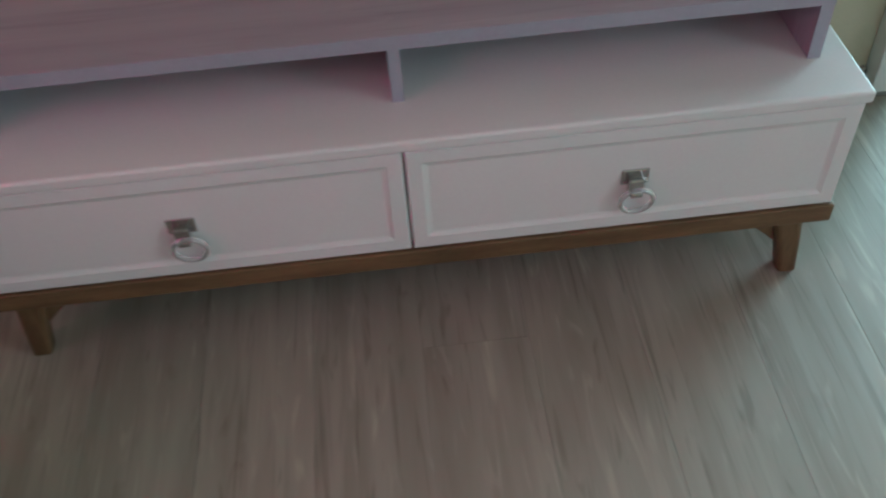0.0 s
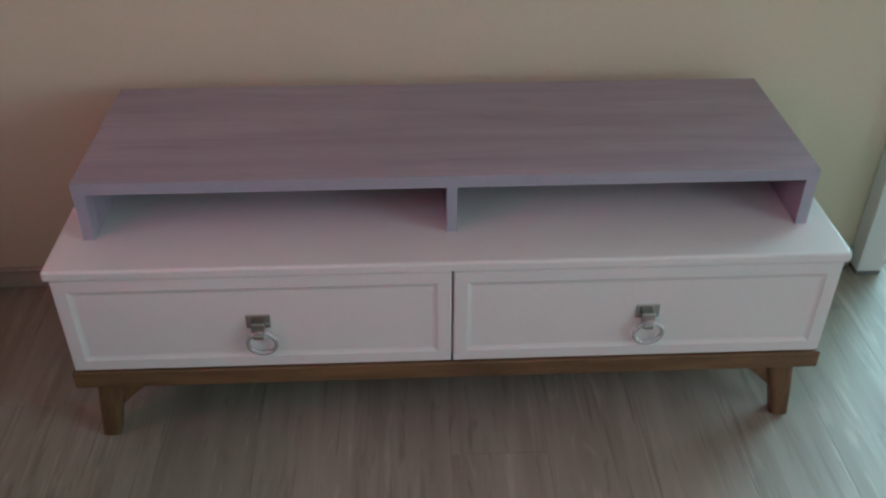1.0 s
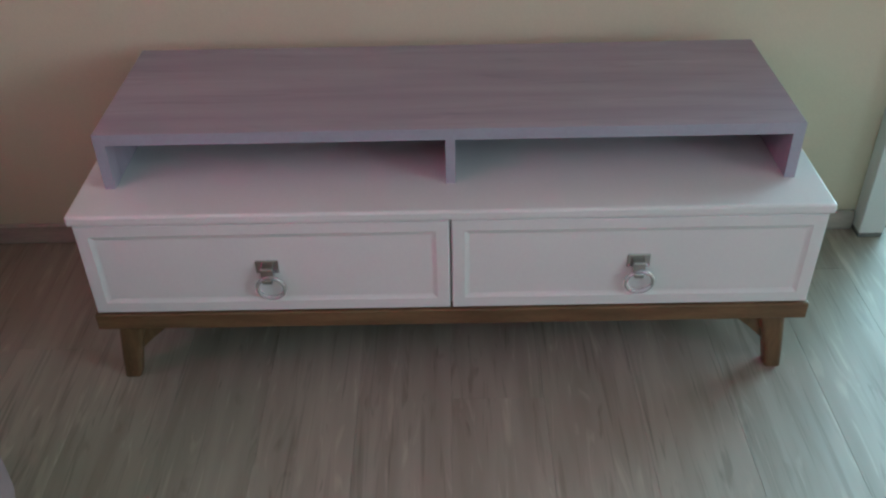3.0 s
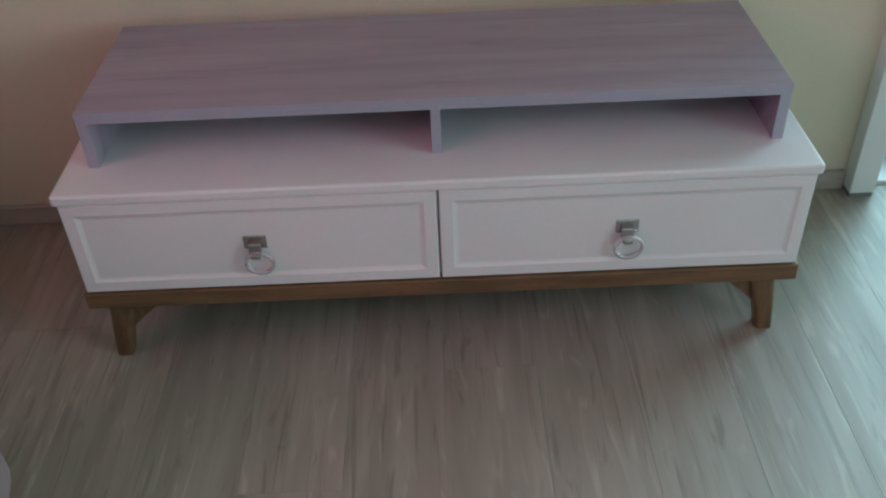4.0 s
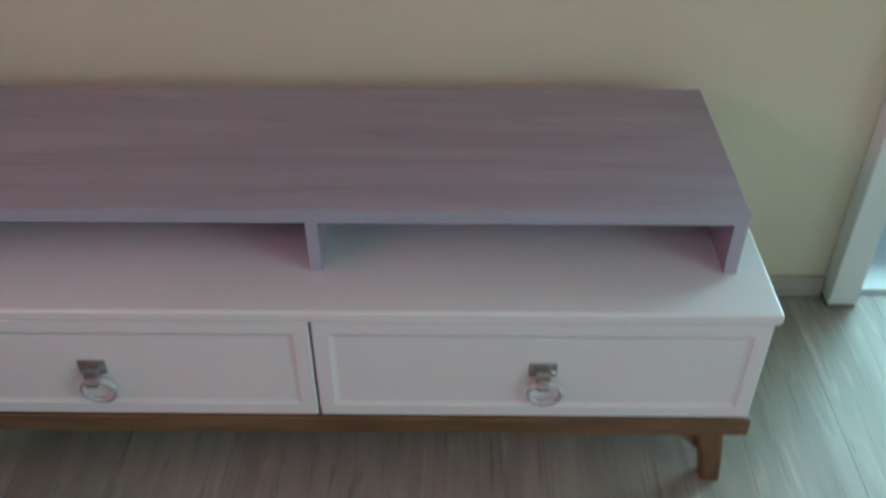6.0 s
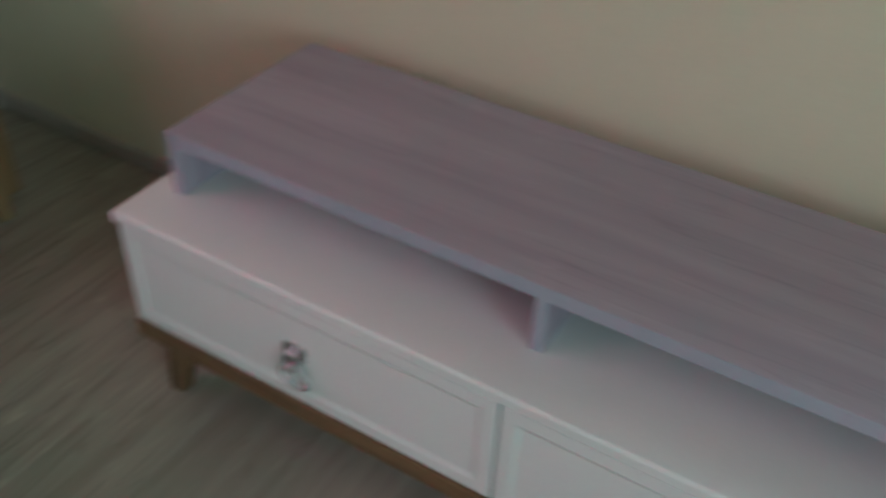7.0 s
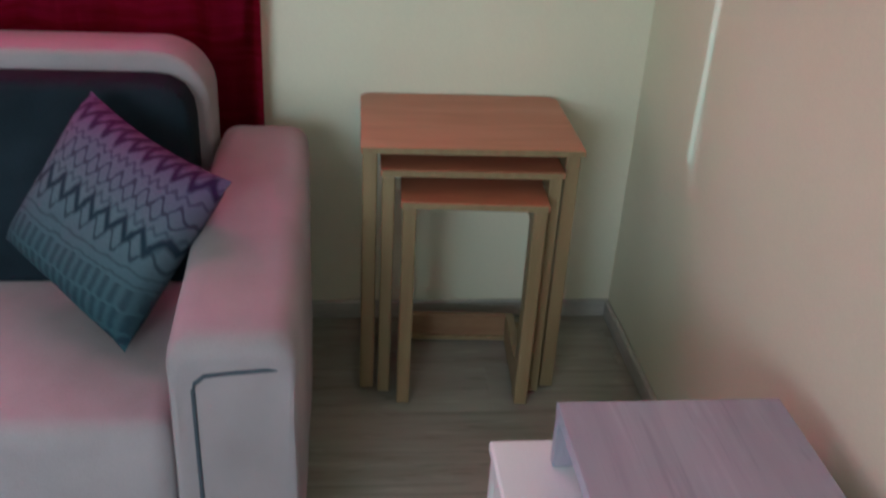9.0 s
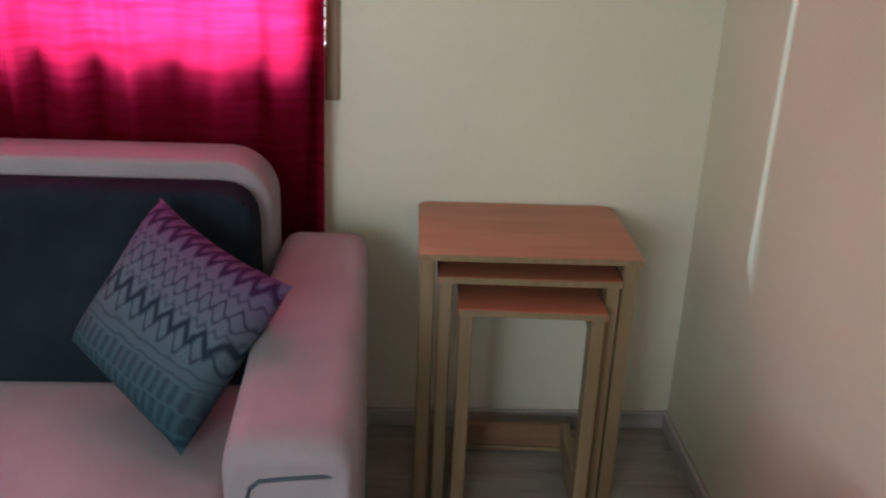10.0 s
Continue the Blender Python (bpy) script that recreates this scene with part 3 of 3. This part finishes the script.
# ---- sofa ----
def arm_mesh(y0, y1):
    """Arm that rises and rounds towards the back; front face towards +x."""
    bm = bmesh.new()
    secs = []
    keys = ((-0.776, 0.535, -0.026), (-0.768, 0.552, -0.014), (-0.770, 0.570, -0.006), (-0.781, 0.585, -0.001), (-0.805, 0.595, 0.0), (-0.95, 0.600, 0.002), (-1.15, 0.618, 0.004), (-1.35, 0.639, 0.004), (-1.50, 0.655, 0.0), (-1.60, 0.652, -0.006), (-1.66, 0.628, -0.020), (-1.69, 0.56, -0.045))
    steps = []
    for (xa, ta, ga), (xb, tb, gb) in zip(keys, keys[1:]):
        n = max(1, round(abs(xb - xa) / 0.035))
        steps += [(xa + (xb - xa) * k / n, ta + (tb - ta) * k / n, ga + (gb - ga) * k / n) for k in range(n)]
    steps.append(keys[-1])
    for x, top, grow in steps:
        a, b = y0 - grow, y1 + grow
        prof = rounded(a, b, 0.05, top, 0.046, 6, (1, 1, 1, 1))
        fine = []
        for i, ((ya, za), (yb, zb)) in enumerate(zip(prof, prof[1:] + prof[:1])):
            n = {6: 4, 13: 10, 20: 4, 27: 10}.get(i, 1)
            fine += [(ya + (yb - ya) * k / n, za + (zb - za) * k / n) for k in range(n)]
        yc, zc = (a + b) / 2, 0.32
        sec = []
        for y, z in fine:
            q = 0.0035 * noise.noise(Vector((x * 7, y * 9, z * 6))) + 0.0018 * noise.noise(Vector((x * 22, y * 20, z * 15)))
            away = Vector((0, y - yc, z - zc)).normalized()
            sec.append(bm.verts.new((x, y + away.y * q, z + away.z * q)))
        secs.append(sec)
    n = len(secs[0])
    for A, B in zip(secs, secs[1:]):
        for k in range(n):
            bm.faces.new((A[k], A[(k + 1) % n], B[(k + 1) % n], B[k]))
    bm.faces.new(secs[0])
    bm.faces.new(secs[-1][::-1])
    bmesh.ops.recalc_face_normals(bm, faces=bm.faces[:])
    return bm


def sofa():
    ob = empty("sofa", (0, 0, 0))
    Y1, Y0 = -0.323, -2.30
    aw = 0.215
    for a, b, inner in ((Y1 - aw, Y1, Y1 - aw), (Y0, Y0 + aw, Y0 + aw)):
        arm = part("arm", arm_mesh(a, b), FABRIC, ob, "dusty-pink velour arm with dark piping", smooth=True)
        i = a + 0.042
        f = -0.775
        pts = [(f, i, z) for z in (0.06, 0.2, 0.35, 0.49)] + [(f, i + 0.004, 0.505), (f, i + 0.02, 0.520), (f, i + 0.06, 0.525), (f, b - 0.03, 0.532)]
        part("piping", tube(pts, 0.0038, 8), PIPING, arm, smooth=True)
    part("seat_base", box(-1.60, -0.82, Y0 + aw, Y1 - aw, 0.05, 0.30, 0.012, 2), FABRIC, ob)
    mid = (Y0 + Y1) / 2
    for a, b in ((mid + 0.003, Y1 - aw - 0.002), (Y0 + aw + 0.002, mid - 0.003)):
        part("seat_cushion", box(-1.52, -0.785, a, b, 0.075, 0.405, 0.045, 6), FABRIC, ob, "dusty-pink velour seat cushion", smooth=True)
    # back: cream frame with rounded top corners round the dark cushions
    yb0, yb1, zt, w = Y0 + 0.20, Y1 - 0.220, 0.850, 0.040
    bm = prism(rounded(yb0, yb1, 0.20, zt, 0.115, 9, (0, 0, 1, 1)), "x", -1.675, -1.515, 0.016, 3)
    part("back_frame", bm, FABRIC, ob, "dusty-pink velour back frame with rounded corners", smooth=True)
    for a, b, c in ((mid + 0.003, yb1 - 0.024, (0, 0, 1, 0)), (yb0 + 0.024, mid - 0.003, (0, 0, 0, 1))):
        bm = prism(rounded(a, b, 0.40, zt - w, 0.075, 3, c), "x", -1.52, -1.41, 0.026, 4)
        for v in bm.verts:     # the cushion is thicker towards the seat
            if v.co.x > -1.47:
                v.co.x += 0.13 * (1 - (v.co.z - 0.40) / 0.40)
        part("back_cushion", bm, NAVY, ob, "charcoal velour back cushion", smooth=True)
    for x in (-0.84, -1.60):
        for y in (Y1 - 0.08, Y0 + 0.08):
            part("foot", prism(rounded(x - 0.025, x + 0.025, y - 0.025, y + 0.025, 0.01, 3), "z", 0.0, 0.055), FOOT, ob)
    return tagged(ob, "dusty-pink velour sofa with charcoal back cushions below the curtained window", "sofa")


sofa()


def pillow(size=0.385, thick=0.155):
    n = 28
    bm = bmesh.new()
    sides = []
    for s in (1, -1):
        g = []
        for i in range(n + 1):
            row = []
            for j in range(n + 1):
                u, v = 2 * i / n - 1, 2 * j / n - 1
                h = ((1 - u ** 4) * (1 - v ** 4)) ** 0.55 if abs(u) < 1 and abs(v) < 1 else 0.0
                pinch = 1 - 0.09 * ((1 - u * u) * abs(v) ** 3), 1 - 0.09 * ((1 - v * v) * abs(u) ** 3)
                wr = 0.004 * noise.noise(Vector((u * 2.2, v * 2.2, s * 3.0)))
                sag = ((1 - v) / 2) ** 2
                pu, pv = u * pinch[1] - 0.07 * sag * ((1 + u) / 2) ** 2, v * pinch[0] + 0.20 * sag * ((1 - u) / 2) ** 2
                row.append(bm.verts.new((size / 2 * pu, size / 2 * pv, s * (thick / 2 * h + wr * h))))
            g.append(row)
        sides.append(g)
    for s, g in zip((1, -1), sides):
        for i in range(n):
            for j in range(n):
                f = (g[i][j], g[i + 1][j], g[i + 1][j + 1], g[i][j + 1])
                bm.faces.new(f if s > 0 else f[::-1])
    bmesh.ops.remove_doubles(bm, verts=bm.verts[:], dist=0.0006)
    return bm


def throw_pillow():
    ob = part("throw_pillow", pillow(), WEAVE, smooth=True)
    # columns: along the upper right edge, towards its top, out of its face
    face = Vector(PILLOW_FACE).normalized()
    up = (Vector(PILLOW_UP) - face * face.dot(Vector(PILLOW_UP))).normalized()
    right = up.cross(face)
    m = Matrix((right, up, face)).transposed().to_4x4()
    m.translation = PILLOW_AT
    ob.matrix_world = m
    return tagged(ob, "square zigzag-woven cushion, plum to teal, leaning on the sofa arm", "cushion")


PILLOW_AT, PILLOW_FACE, PILLOW_UP = (-1.167, -0.699, 0.615), (0.0947, -0.0493, 0.0693), (-0.115, 0.181, 0.286)
throw_pillow()


# ---- floor, board by board ----
def floor():
    ob = part("floor", box(WX - 0.02, EX, SY, NY, -0.06, -0.0025), SUB)
    tagged(ob, "grey-beige wood-look laminate floor boards running towards the cabinet", "floor", kind="structure")
    rng = random.Random(4)
    w, length, gap = 0.19, 1.28, 0.0004
    shared = {}
    x = -0.003 - 10 * 0.19
    while x < EX - 0.01:
        x1 = min(x + w, EX)
        y = SY - rng.random() * length
        while y < NY:
            a, b = max(y, SY), min(y + length, NY)
            if b - a > 0.03:
                key = (round(x1 - x, 3), round(b - a, 3))
                if key not in shared:
                    bm = box(0, key[0] - gap, 0, key[1] - gap, -0.012, 0.0, 0.0003, 1)
                    me = bpy.data.meshes.new("plank")
                    bm.to_mesh(me)
                    bm.free()
                    me.materials.append(PLANK)
                    shared[key] = me
                p = new("plank", shared[key])
                p.parent = ob
                p.location = (x, a, 0)
            y += length
        x += w


floor()
